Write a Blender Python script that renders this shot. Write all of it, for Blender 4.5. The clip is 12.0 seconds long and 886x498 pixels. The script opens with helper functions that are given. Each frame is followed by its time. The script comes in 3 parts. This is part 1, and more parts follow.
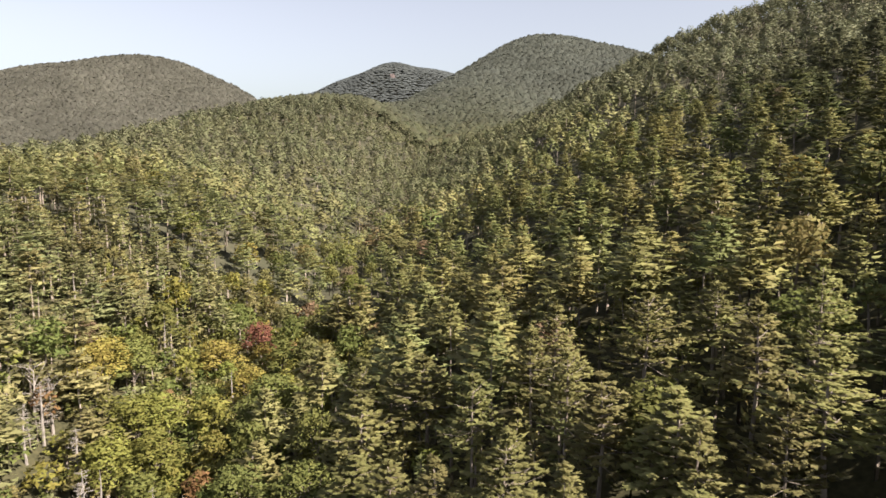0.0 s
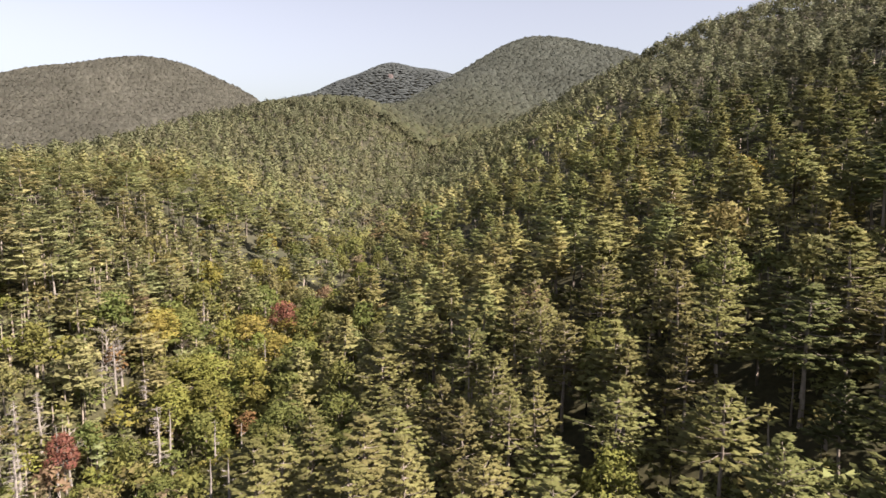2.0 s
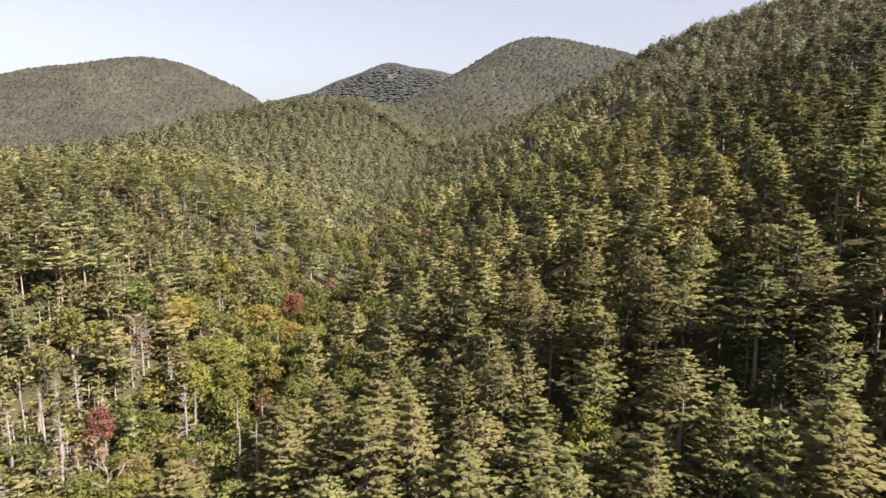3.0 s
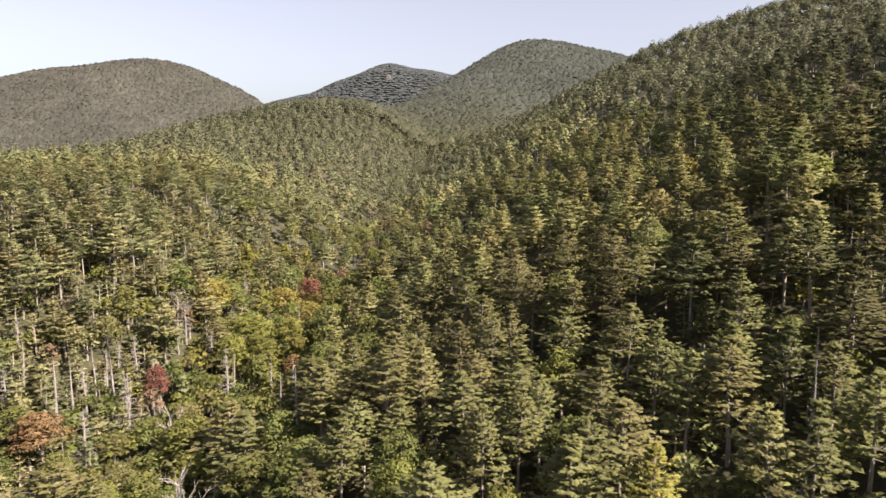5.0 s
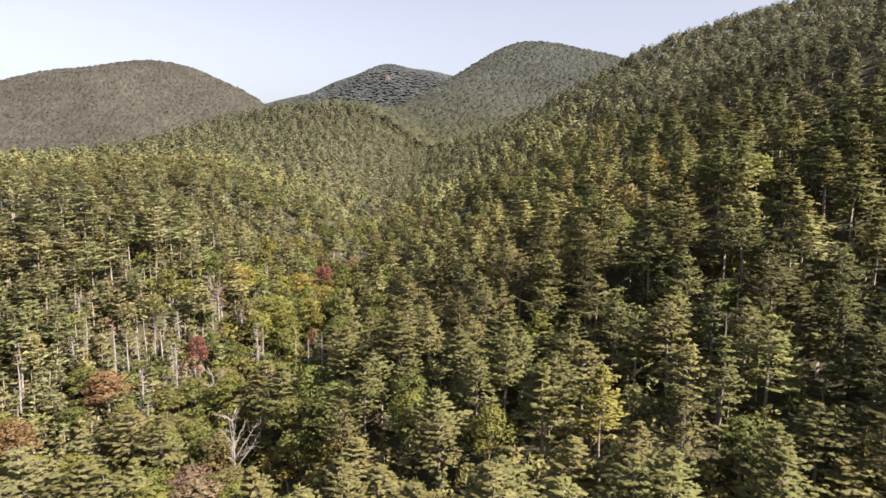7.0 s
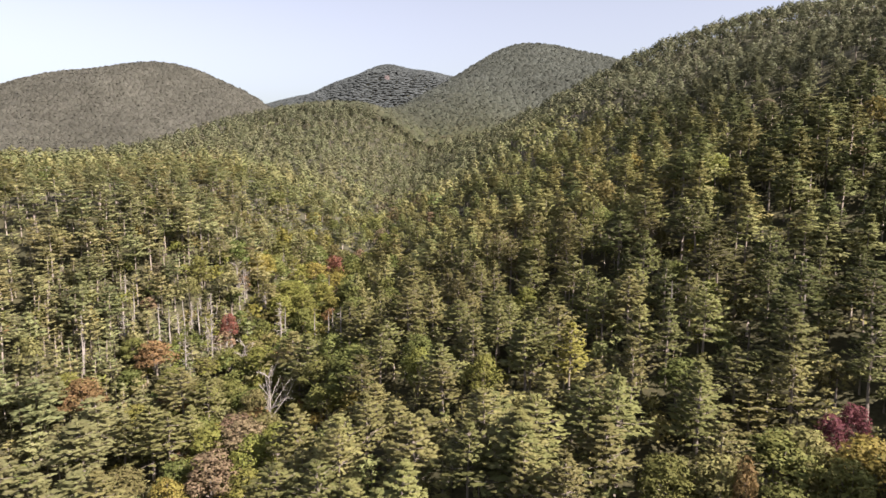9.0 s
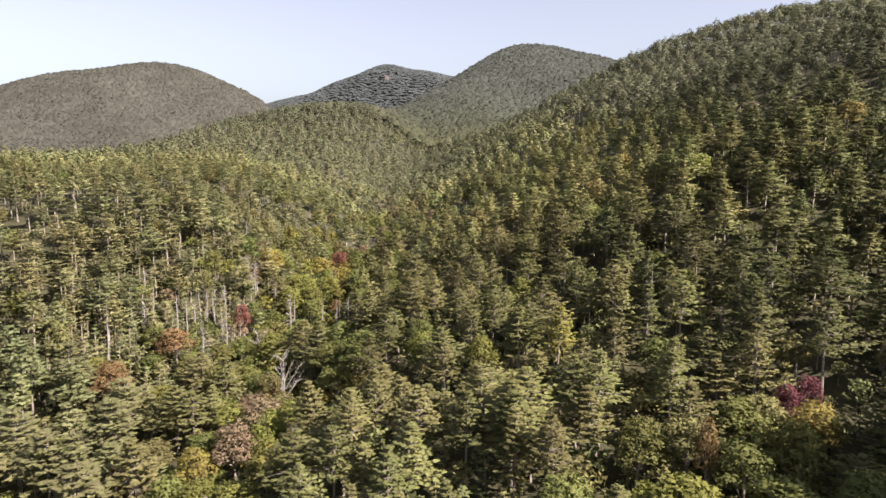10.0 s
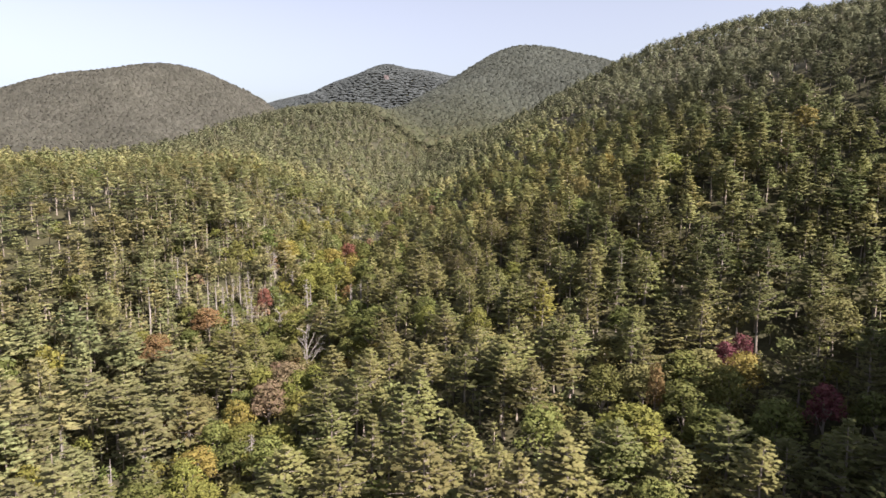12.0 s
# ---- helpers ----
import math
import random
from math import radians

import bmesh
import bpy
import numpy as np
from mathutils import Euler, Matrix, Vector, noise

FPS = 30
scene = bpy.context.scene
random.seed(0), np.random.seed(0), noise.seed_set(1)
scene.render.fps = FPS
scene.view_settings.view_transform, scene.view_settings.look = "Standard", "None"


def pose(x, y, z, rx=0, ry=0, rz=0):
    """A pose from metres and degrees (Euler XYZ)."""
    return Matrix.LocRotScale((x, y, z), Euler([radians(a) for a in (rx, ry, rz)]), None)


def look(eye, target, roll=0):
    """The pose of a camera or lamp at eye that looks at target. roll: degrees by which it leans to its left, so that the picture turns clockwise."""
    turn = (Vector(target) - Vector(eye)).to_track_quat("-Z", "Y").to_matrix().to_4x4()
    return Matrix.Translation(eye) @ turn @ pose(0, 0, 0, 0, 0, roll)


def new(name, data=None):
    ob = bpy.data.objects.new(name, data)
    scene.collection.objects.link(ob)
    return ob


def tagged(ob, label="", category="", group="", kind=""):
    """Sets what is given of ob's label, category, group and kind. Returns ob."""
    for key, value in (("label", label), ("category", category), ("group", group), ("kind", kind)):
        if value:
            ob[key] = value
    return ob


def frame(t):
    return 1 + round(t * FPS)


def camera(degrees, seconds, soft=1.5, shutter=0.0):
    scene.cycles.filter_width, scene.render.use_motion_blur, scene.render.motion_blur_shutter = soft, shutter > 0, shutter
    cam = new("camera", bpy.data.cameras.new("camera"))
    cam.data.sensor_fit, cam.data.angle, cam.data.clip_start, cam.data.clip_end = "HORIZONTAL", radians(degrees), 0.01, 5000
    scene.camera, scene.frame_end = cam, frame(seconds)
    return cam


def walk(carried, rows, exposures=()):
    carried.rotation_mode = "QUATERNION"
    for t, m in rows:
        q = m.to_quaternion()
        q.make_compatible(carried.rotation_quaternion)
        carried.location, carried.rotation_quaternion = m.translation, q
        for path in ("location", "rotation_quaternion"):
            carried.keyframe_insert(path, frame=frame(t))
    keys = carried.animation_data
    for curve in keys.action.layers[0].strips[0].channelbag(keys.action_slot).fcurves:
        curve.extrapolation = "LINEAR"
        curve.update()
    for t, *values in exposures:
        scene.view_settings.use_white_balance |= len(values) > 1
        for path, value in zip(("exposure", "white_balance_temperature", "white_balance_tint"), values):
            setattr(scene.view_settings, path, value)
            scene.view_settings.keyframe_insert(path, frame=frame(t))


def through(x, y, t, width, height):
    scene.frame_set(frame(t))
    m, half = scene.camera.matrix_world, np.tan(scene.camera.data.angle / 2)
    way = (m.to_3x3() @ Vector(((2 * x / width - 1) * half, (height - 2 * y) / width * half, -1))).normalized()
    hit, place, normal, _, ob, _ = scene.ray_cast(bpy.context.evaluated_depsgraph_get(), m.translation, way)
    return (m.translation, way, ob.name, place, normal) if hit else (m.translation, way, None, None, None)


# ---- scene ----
# ---- camera: a drone drawing back over the valley ----
cam = camera(66.0, 12.0, soft=1.55, shutter=0.25)
PATH = [
    (0.0, (0.000, -0.000, 75.000), (-3.528, 99.026, 61.534), 0.121),
    (1.0, (0.006, -11.846, 74.960), (-3.369, 87.182, 61.470), 0.097),
    (2.0, (0.018, -23.703, 74.916), (-3.215, 75.328, 61.409), 0.074),
    (3.0, (0.032, -35.577, 74.870), (-3.067, 63.457, 61.354), 0.053),
    (4.0, (0.047, -47.472, 74.827), (-2.927, 51.565, 61.304), 0.034),
    (5.0, (0.062, -59.393, 74.790), (-2.797, 39.646, 61.261), 0.016),
    (6.0, (0.075, -71.346, 74.762), (-2.678, 27.696, 61.226), 0.000),
    (7.0, (0.083, -83.335, 74.748), (-2.572, 15.708, 61.200), -0.015),
    (8.0, (0.086, -95.365, 74.750), (-2.480, 3.678, 61.185), -0.027),
    (9.0, (0.080, -107.442, 74.773), (-2.404, -8.401, 61.181), -0.039),
    (10.0, (0.065, -119.570, 74.820), (-2.346, -20.532, 61.189), -0.048),
    (11.0, (0.039, -131.754, 74.894), (-2.306, -32.722, 61.211), -0.056),
    (12.0, (0.000, -144.000, 75.000), (-2.287, -44.977, 61.248), -0.062),
]
walk(cam, [(t, look(eye, target, roll)) for t, eye, target, roll in PATH],
     [(0.0, 2.08, 6440, 7), (2.0, 2.09, 6440, 11), (5.5, 2.11, 6390, 12), (9.5, 2.13, 6200, 12), (12.0, 2.13, 6100, 12)])

# ---- world, sun, exposure ----
SUN_AZIMUTH, SUN_ELEVATION = 119.0, 41.0   # degrees clockwise from +y, degrees up
world = bpy.data.worlds.new("sky")
scene.world = world
world.use_nodes = True
sky = world.node_tree.nodes.new("ShaderNodeTexSky")
sky.sky_type, sky.sun_disc = "NISHITA", False
sky.sun_elevation, sky.sun_rotation = radians(SUN_ELEVATION), radians(SUN_AZIMUTH)
sky.air_density, sky.dust_density, sky.ozone_density = 1.0, 2.0, 1.5
background = world.node_tree.nodes["Background"]
background.inputs["Strength"].default_value = 0.0455
haze = world.node_tree.nodes.new("ShaderNodeHueSaturation")   # a milky, hazy autumn sky
haze.inputs["Saturation"].default_value, haze.inputs["Hue"].default_value = 0.40, 0.535
world.node_tree.links.new(sky.outputs["Color"], haze.inputs["Color"])
world.node_tree.links.new(haze.outputs["Color"], background.inputs["Color"])
sun_data = bpy.data.lights.new("sun", "SUN")
sun_data.energy, sun_data.angle, sun_data.color = 4.3, radians(0.6), (1.0, 0.86, 0.76)
sun = new("sun", sun_data)
az, el = radians(SUN_AZIMUTH), radians(SUN_ELEVATION)
to_sun = Vector((math.sin(az) * math.cos(el), math.cos(az) * math.cos(el), math.sin(el)))
sun.rotation_euler = to_sun.to_track_quat("Z", "Y").to_euler()

rng = np.random.default_rng(7)


# ---- materials ----
def nodes_of(name):
    m = bpy.data.materials.new(name)
    m.use_nodes = True
    m.node_tree.nodes.clear()
    out = m.node_tree.nodes.new("ShaderNodeOutputMaterial")
    return m, m.node_tree.nodes, m.node_tree.links, out


def leaf_material(name, color=None, hue=0.02, value=0.28, through=0.22, spread=0.25, mottle=0.0):
    """Foliage. With no colour it takes the tree's own colour from the mesh's attribute "leaf"."""
    m, n, l, out = nodes_of(name)
    if color is None:
        base = n.new("ShaderNodeAttribute")
        base.attribute_name = "leaf"
        base_out = base.outputs["Color"]
    else:
        base = n.new("ShaderNodeRGB")
        base.outputs[0].default_value = (*color, 1)
        info = n.new("ShaderNodeObjectInfo")
        tree = n.new("ShaderNodeHueSaturation")
        h = n.new("ShaderNodeMapRange")
        h.inputs["To Min"].default_value, h.inputs["To Max"].default_value = 0.5 - hue, 0.5 + hue
        v = n.new("ShaderNodeMapRange")
        v.inputs["To Min"].default_value, v.inputs["To Max"].default_value = 1 - value, 1 + value
        scramble = n.new("ShaderNodeMath")
        scramble.operation = "MULTIPLY"
        scramble.inputs[1].default_value = 7.31
        part_of = n.new("ShaderNodeMath")
        part_of.operation = "FRACT"
        l.new(info.outputs["Random"], h.inputs["Value"])
        l.new(info.outputs["Random"], scramble.inputs[0])
        l.new(scramble.outputs[0], part_of.inputs[0])
        l.new(part_of.outputs[0], v.inputs["Value"])
        l.new(h.outputs[0], tree.inputs["Hue"])
        l.new(v.outputs[0], tree.inputs["Value"])
        l.new(base.outputs[0], tree.inputs["Color"])
        base_out = tree.outputs[0]
    geo = n.new("ShaderNodeNewGeometry")
    tuft = n.new("ShaderNodeHueSaturation")
    tv = n.new("ShaderNodeMapRange")
    tv.inputs["To Min"].default_value, tv.inputs["To Max"].default_value = 1 - spread, 1 + spread
    l.new(geo.outputs["Random Per Island"], tv.inputs["Value"])
    l.new(tv.outputs[0], tuft.inputs["Value"])
    th = n.new("ShaderNodeMapRange")   # some shoots yellower, some bluer
    th.inputs["To Min"].default_value, th.inputs["To Max"].default_value = 0.488, 0.512
    shuffle = n.new("ShaderNodeMath")
    shuffle.operation = "PINGPONG"
    shuffle.inputs[1].default_value = 0.137
    scaled = n.new("ShaderNodeMath")
    scaled.operation = "DIVIDE"
    scaled.inputs[1].default_value = 0.137
    l.new(geo.outputs["Random Per Island"], shuffle.inputs[0])
    l.new(shuffle.outputs[0], scaled.inputs[0])
    l.new(scaled.outputs[0], th.inputs["Value"])
    l.new(th.outputs[0], tuft.inputs["Hue"])
    l.new(base_out, tuft.inputs["Color"])
    diffuse = n.new("ShaderNodeBsdfPrincipled")
    diffuse.inputs["Roughness"].default_value = 0.7
    diffuse.inputs["Specular IOR Level"].default_value = 0.12
    glow = n.new("ShaderNodeBsdfTranslucent")
    mix = n.new("ShaderNodeMixShader")
    mix.inputs[0].default_value = through
    l.new(tuft.outputs[0], diffuse.inputs["Base Color"])
    l.new(tuft.outputs[0], glow.inputs["Color"])
    l.new(diffuse.outputs[0], mix.inputs[1])
    l.new(glow.outputs[0], mix.inputs[2])
    if mottle:   # noise in the tone and bump of a far crown
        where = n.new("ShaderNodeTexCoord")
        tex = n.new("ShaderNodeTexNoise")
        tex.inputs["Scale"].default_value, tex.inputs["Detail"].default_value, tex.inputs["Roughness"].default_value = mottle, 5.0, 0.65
        mottle_tone = n.new("ShaderNodeMapRange")
        mottle_tone.inputs["From Min"].default_value, mottle_tone.inputs["From Max"].default_value = 0.32, 0.68
        mottle_tone.inputs["To Min"].default_value, mottle_tone.inputs["To Max"].default_value = 0.86, 1.14
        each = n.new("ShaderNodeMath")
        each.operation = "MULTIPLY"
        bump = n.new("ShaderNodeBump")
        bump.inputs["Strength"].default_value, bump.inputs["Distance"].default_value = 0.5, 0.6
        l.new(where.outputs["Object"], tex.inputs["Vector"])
        l.new(tex.outputs["Fac"], mottle_tone.inputs["Value"])
        l.new(mottle_tone.outputs[0], each.inputs[0])
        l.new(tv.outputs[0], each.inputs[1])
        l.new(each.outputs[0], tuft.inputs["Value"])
        l.new(tex.outputs["Fac"], bump.inputs["Height"])
        l.new(bump.outputs[0], diffuse.inputs["Normal"])
    l.new(mix.outputs[0], out.inputs[0])
    return m


def rough_material(name, dark, light, scale, bump=0.4, stretch=1.0):
    """Bark, dead wood, rock and litter: two scales of noise between two colours."""
    m, n, l, out = nodes_of(name)
    where = n.new("ShaderNodeTexCoord")
    mapping = n.new("ShaderNodeMapping")
    mapping.inputs["Scale"].default_value = (1, 1, stretch)
    l.new(where.outputs["Object"], mapping.inputs[0])
    fine, coarse = n.new("ShaderNodeTexNoise"), n.new("ShaderNodeTexNoise")
    fine.inputs["Scale"].default_value, coarse.inputs["Scale"].default_value = scale, scale / 9
    fine.inputs["Detail"].default_value = 6
    both = n.new("ShaderNodeMath")
    both.operation = "MULTIPLY_ADD"
    both.inputs[1].default_value = 0.6
    half = n.new("ShaderNodeMath")
    half.operation = "MULTIPLY"
    half.inputs[1].default_value = 0.4
    for t in (fine, coarse):
        l.new(mapping.outputs[0], t.inputs["Vector"])
    l.new(coarse.outputs["Fac"], half.inputs[0])
    l.new(fine.outputs["Fac"], both.inputs[0])
    l.new(half.outputs[0], both.inputs[2])
    ramp = n.new("ShaderNodeValToRGB")
    ramp.color_ramp.elements[0].position, ramp.color_ramp.elements[1].position = 0.35, 0.65
    ramp.color_ramp.elements[0].color, ramp.color_ramp.elements[1].color = (*dark, 1), (*light, 1)
    l.new(both.outputs[0], ramp.inputs[0])
    b = n.new("ShaderNodeBump")
    b.inputs["Strength"].default_value = bump
    l.new(fine.outputs["Fac"], b.inputs["Height"])
    s = n.new("ShaderNodeBsdfPrincipled")
    s.inputs["Roughness"].default_value = 0.9
    s.inputs["Specular IOR Level"].default_value = 0.15
    l.new(ramp.outputs[0], s.inputs["Base Color"])
    l.new(b.outputs[0], s.inputs["Normal"])
    l.new(s.outputs[0], out.inputs[0])
    return m


PINE, PALE = (0.174, 0.170, 0.066), (0.184, 0.181, 0.082)   # pine needles, paler for the left slope so it comes out brighter
LEAF = {"green": (0.112, 0.120, 0.036), "lime": (0.142, 0.142, 0.036), "yellow": (0.178, 0.148, 0.040), "orange": (0.180, 0.118, 0.054),
        "brown": (0.145, 0.108, 0.066), "red": (0.150, 0.062, 0.046), "crimson": (0.115, 0.042, 0.044), "olive": (0.138, 0.128, 0.050)}
mat_pine = leaf_material("pine_needles", PINE, 0.02, 0.24, 0.42, spread=0.2)
mat_pale = leaf_material("pale_pine_needles", PALE, 0.014, 0.18, 0.42, spread=0.2)
# darker copy for pines on the right, their shade put into the colour
mat_shaded = leaf_material("shaded_pine_needles", (0.118, 0.122, 0.048), 0.02, 0.2, 0.4, spread=0.2)
mat_gold = leaf_material("yellowing_pine_needles", (0.185, 0.165, 0.044), 0.01, 0.1, 0.34, spread=0.2)
mat_leaf = {k: leaf_material(k + "_leaves", v, 0.015, 0.2, 0.3, spread=0.2) for k, v in LEAF.items()}
mat_mid = leaf_material("woodland_foliage", spread=0.18, through=0.36)
mat_hill = leaf_material("hillside_foliage", spread=0.14, through=0.28)
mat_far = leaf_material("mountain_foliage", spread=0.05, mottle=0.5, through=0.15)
mat_bark = rough_material("pine_bark", (0.12, 0.10, 0.082), (0.30, 0.26, 0.22), 5, 0.5, 0.2)
mat_dead = rough_material("weathered_dead_wood", (0.13, 0.118, 0.105), (0.29, 0.262, 0.235), 4, 0.4, 0.2)
mat_litter = rough_material("forest_litter", (0.026, 0.027, 0.014), (0.064, 0.058, 0.030), 1.6, 0.8)
# far undergrowth and litter, paled so gaps between crowns read lighter, as in haze
mat_far_floor = rough_material("paled_far_litter", (0.040, 0.042, 0.026), (0.066, 0.062, 0.040), 0.3, 0.6)
mat_rock = rough_material("bare_rock", (0.066, 0.054, 0.052), (0.105, 0.086, 0.082), 0.05, 0.6)

# ---- ground: valley, slopes and mountains in one sheet ----
KNOLLS = [
    (-110, -20, 50, 7.7),
    (-50, -20, 40, -9.1),
    (5, -20, 40, 11.6),
    (60, -20, 45, -7.9),
    (-160, 60, 60, -1.7),
    (-95, 60, 40, -5.2),
    (-45, 60, 40, -2.3),
    (10, 60, 40, -0.7),
    (65, 60, 45, 6.5),
    (130, 60, 60, -12.4),
    (-180, 160, 70, -11.6),
    (-110, 160, 55, 17.2),
    (-50, 160, 45, -12.0),
    (10, 160, 45, -1.0),
    (75, 160, 55, -6.2),
    (150, 180, 80, 11.2),
    (-190, 300, 90, -3.9),
    (-90, 300, 70, -10.1),
    (0, 300, 70, 3.4),
    (100, 320, 80, -3.3),
    (230, 330, 100, -14.8),
    (-200, 520, 120, 0.1),
    (-60, 520, 110, -11.4),
    (90, 540, 110, 3.8),
    (240, 520, 120, 33.3),
    (380, 560, 150, -27.1),
    (-180, 720, 110, 20.1),
    # unseen hill, added out of view to throw shade on the near right
    (112, -73, 26, 62.0),
    (190, 390, 70, 4.5),
    (95, 345, 45, 15.0),
    (-85, 104, 16, 8.0),
    (-118, 52, 20, 6.0),
    (-135, 282, 25, 10.0),
    (66, -2, 14, 7.0),
    (14, 42, 15, -5.0),
    (-15, 43, 12, 5.0),
]
MOUNTAINS = [
    (-522, 1320, 158, 260, 215),
    (-784, 1300, 152, 260, 88),
    (-944, 1300, 195, 260, 80),
    (109, 1250, 236, 230, 164),
    (325, 1300, 230, 230, 75),
    (-3, 1150, 159, 220, 66),
    (-273, 1200, 298, 250, -121),
    (-519, 3500, 814, 420, 326),
    (-414, 3500, 169, 260, 115),
    (-49, 3500, 220, 260, 58),
    (224, 3500, 278, 300, 119),
    (-440, 1320, 45, 150, 8),
    (-95, 950, 130, 130, 44),
]


def rise(a, b, v):
    v = np.clip((v - a) / (b - a), 0, 1)
    return v * v * (3 - 2 * v)


def soft(v, w):
    return w * np.logaddexp(0, v / w)


def canopy(x, y):
    """The height of the treetops over the plan."""
    x, y = np.asarray(x, float), np.asarray(y, float)
    yc = np.clip(y, -300, 900)
    axis = -50 - 8 * np.exp(-((yc - 100) / 70) ** 2)
    floor = np.interp(yc, [-300, -120, -40, 30, 90, 140, 200, 300, 450, 600, 900], [10, 18, 23, 26, 30, 35, 40, 47, 58, 68, 70])
    d = x - axis
    right = soft(d, 12) * (0.17 + 0.25 * rise(-60, 80, yc)) * (1 - rise(520, 900, y))
    right = 170 - soft(170 - right, 25)
    left = (8 + 30 * rise(0, 120, yc) + 12 * rise(350, 650, yc)) * np.tanh(soft(-d, 10) / 45)
    left = left * (1 - rise(700, 1000, y)) * (1 - 0.8 * rise(150, 330, -d) * rise(250, 450, y))
    z = floor + right + left
    for cx, cy, s, h in KNOLLS:
        z = z + h * np.exp(-((x - cx) ** 2 + (y - cy) ** 2) / (2 * s * s))
    z = z + rise(600, 1000, y) * (5 * np.sin(x / 38 + 1.5 * np.sin(y / 120)) + 4 * np.sin((x + 0.6 * y) / 71 + 1.3))   # gullies
    for cx, cy, sx, sy, h in MOUNTAINS:
        z = z + h * np.exp(-((x - cx) / sx) ** 2 / 2 - ((y - cy) / sy) ** 2 / 2)
    return z


TREE = 15.5   # the height of the stand


def ground_z(x, y):
    return canopy(x, y) - TREE


def steps(spans):
    return np.concatenate([np.arange(a, b, s) for a, b, s in spans])


gx = steps([(-4200, -1400, 140), (-1400, -400, 25), (-400, 400, 8), (400, 1400, 25), (1400, 4300, 140)])
gy = steps([(-2500, -400, 140), (-400, 700, 8), (700, 1700, 20), (1700, 3000, 80), (3000, 4000, 30), (4000, 4800, 140)])
GX, GY = np.meshgrid(gx, gy)
GZ = ground_z(GX, GY)


def mesh_of(name, verts, faces, normals=None, materials=(), leaf=None, smooth=False, index=None):
    """verts (n, 3) and faces (m, k), all of k corners, as a mesh."""
    me = bpy.data.meshes.new(name)
    k = faces.shape[1]
    me.vertices.add(len(verts))
    me.vertices.foreach_set("co", np.ascontiguousarray(verts, np.float32).ravel())
    me.loops.add(faces.size)
    me.loops.foreach_set("vertex_index", np.ascontiguousarray(faces, np.int32).ravel())
    me.polygons.add(len(faces))
    me.polygons.foreach_set("loop_start", np.arange(0, faces.size, k, dtype=np.int32))
    for m in materials:
        me.materials.append(m)
    if index is not None:
        me.polygons.foreach_set("material_index", np.ascontiguousarray(index, np.int32))
    if leaf is not None:
        at = me.attributes.new("leaf", "FLOAT_COLOR", "POINT")
        at.data.foreach_set("color", np.ascontiguousarray(np.hstack([leaf, np.ones((len(leaf), 1))]), np.float32).ravel())
    me.polygons.foreach_set("use_smooth", np.full(len(faces), smooth or normals is not None))
    me.update(calc_edges=True)
    if normals is not None:   # foliage is shaded by the round of the crown
        at = me.attributes.new("custom_normal", "FLOAT_VECTOR", "POINT")
        at.data.foreach_set("vector", np.ascontiguousarray(normals, np.float32).ravel())
        me.update()
    return me


nx, ny = len(gx), len(gy)
corner = (np.arange(ny - 1)[:, None] * nx + np.arange(nx - 1)[None, :]).ravel()
quads = np.stack([corner, corner + 1, corner + nx + 1, corner + nx], 1)
ground = new("ground", mesh_of("ground", np.stack([GX.ravel(), GY.ravel(), GZ.ravel()], 1), quads, materials=[mat_litter, mat_far_floor], smooth=True, index=(GY[:-1, :-1].ravel() > 190).astype(int)))
tagged(ground, "steep wooded valley floor and slopes under leaf litter", "ground", kind="structure")


# ---- shapes of trees ----
def tube(points, radii, sides=6):
    """A tapered limb through points: vertices and triangles."""
    points, radii = np.asarray(points, float), np.asarray(radii, float)
    way = np.gradient(points, axis=0)
    way /= np.linalg.norm(way, axis=1)[:, None] + 1e-9
    aside = np.cross(way, np.where(np.abs(way[:, 2:]) > 0.9, [[1.0, 0, 0]], [[0, 0, 1.0]]))
    aside /= np.linalg.norm(aside, axis=1)[:, None] + 1e-9
    other = np.cross(way, aside)
    ang = np.arange(sides) * 2 * np.pi / sides
    ring = np.cos(ang)[None, :, None] * aside[:, None] + np.sin(ang)[None, :, None] * other[:, None]
    v = (points[:, None] + ring * radii[:, None, None]).reshape(-1, 3)
    f = []
    for i in range(len(points) - 1):
        for j in range(sides):
            a, b = i * sides + j, i * sides + (j + 1) % sides
            f += [(a, b, b + sides), (a, b + sides, a + sides)]
    return v, np.array(f)


def joined(pieces):
    v, f, n = [], [], 0
    for pv, pf in pieces:
        v.append(pv)
        f.append(pf + n)
        n += len(pv)
    return np.concatenate(v), np.concatenate(f)


def blades(base, way, up, length, width, r):
    """Separate triangles: each from base along way, turned flat to up."""
    n = len(base)
    side = np.cross(way, up)
    side /= np.linalg.norm(side, axis=1)[:, None] + 1e-9
    tip = base + way * length[:, None]
    skew = way * (length * r.uniform(-0.2, 0.3, n))[:, None]
    v = np.stack([base + side * (width * 0.5)[:, None] + skew, tip, base - side * (width * 0.5)[:, None]], 1).reshape(-1, 3)
    return v, np.arange(3 * n).reshape(-1, 3)


def unit(v):
    return v / (np.linalg.norm(v, axis=-1, keepdims=True) + 1e-9)


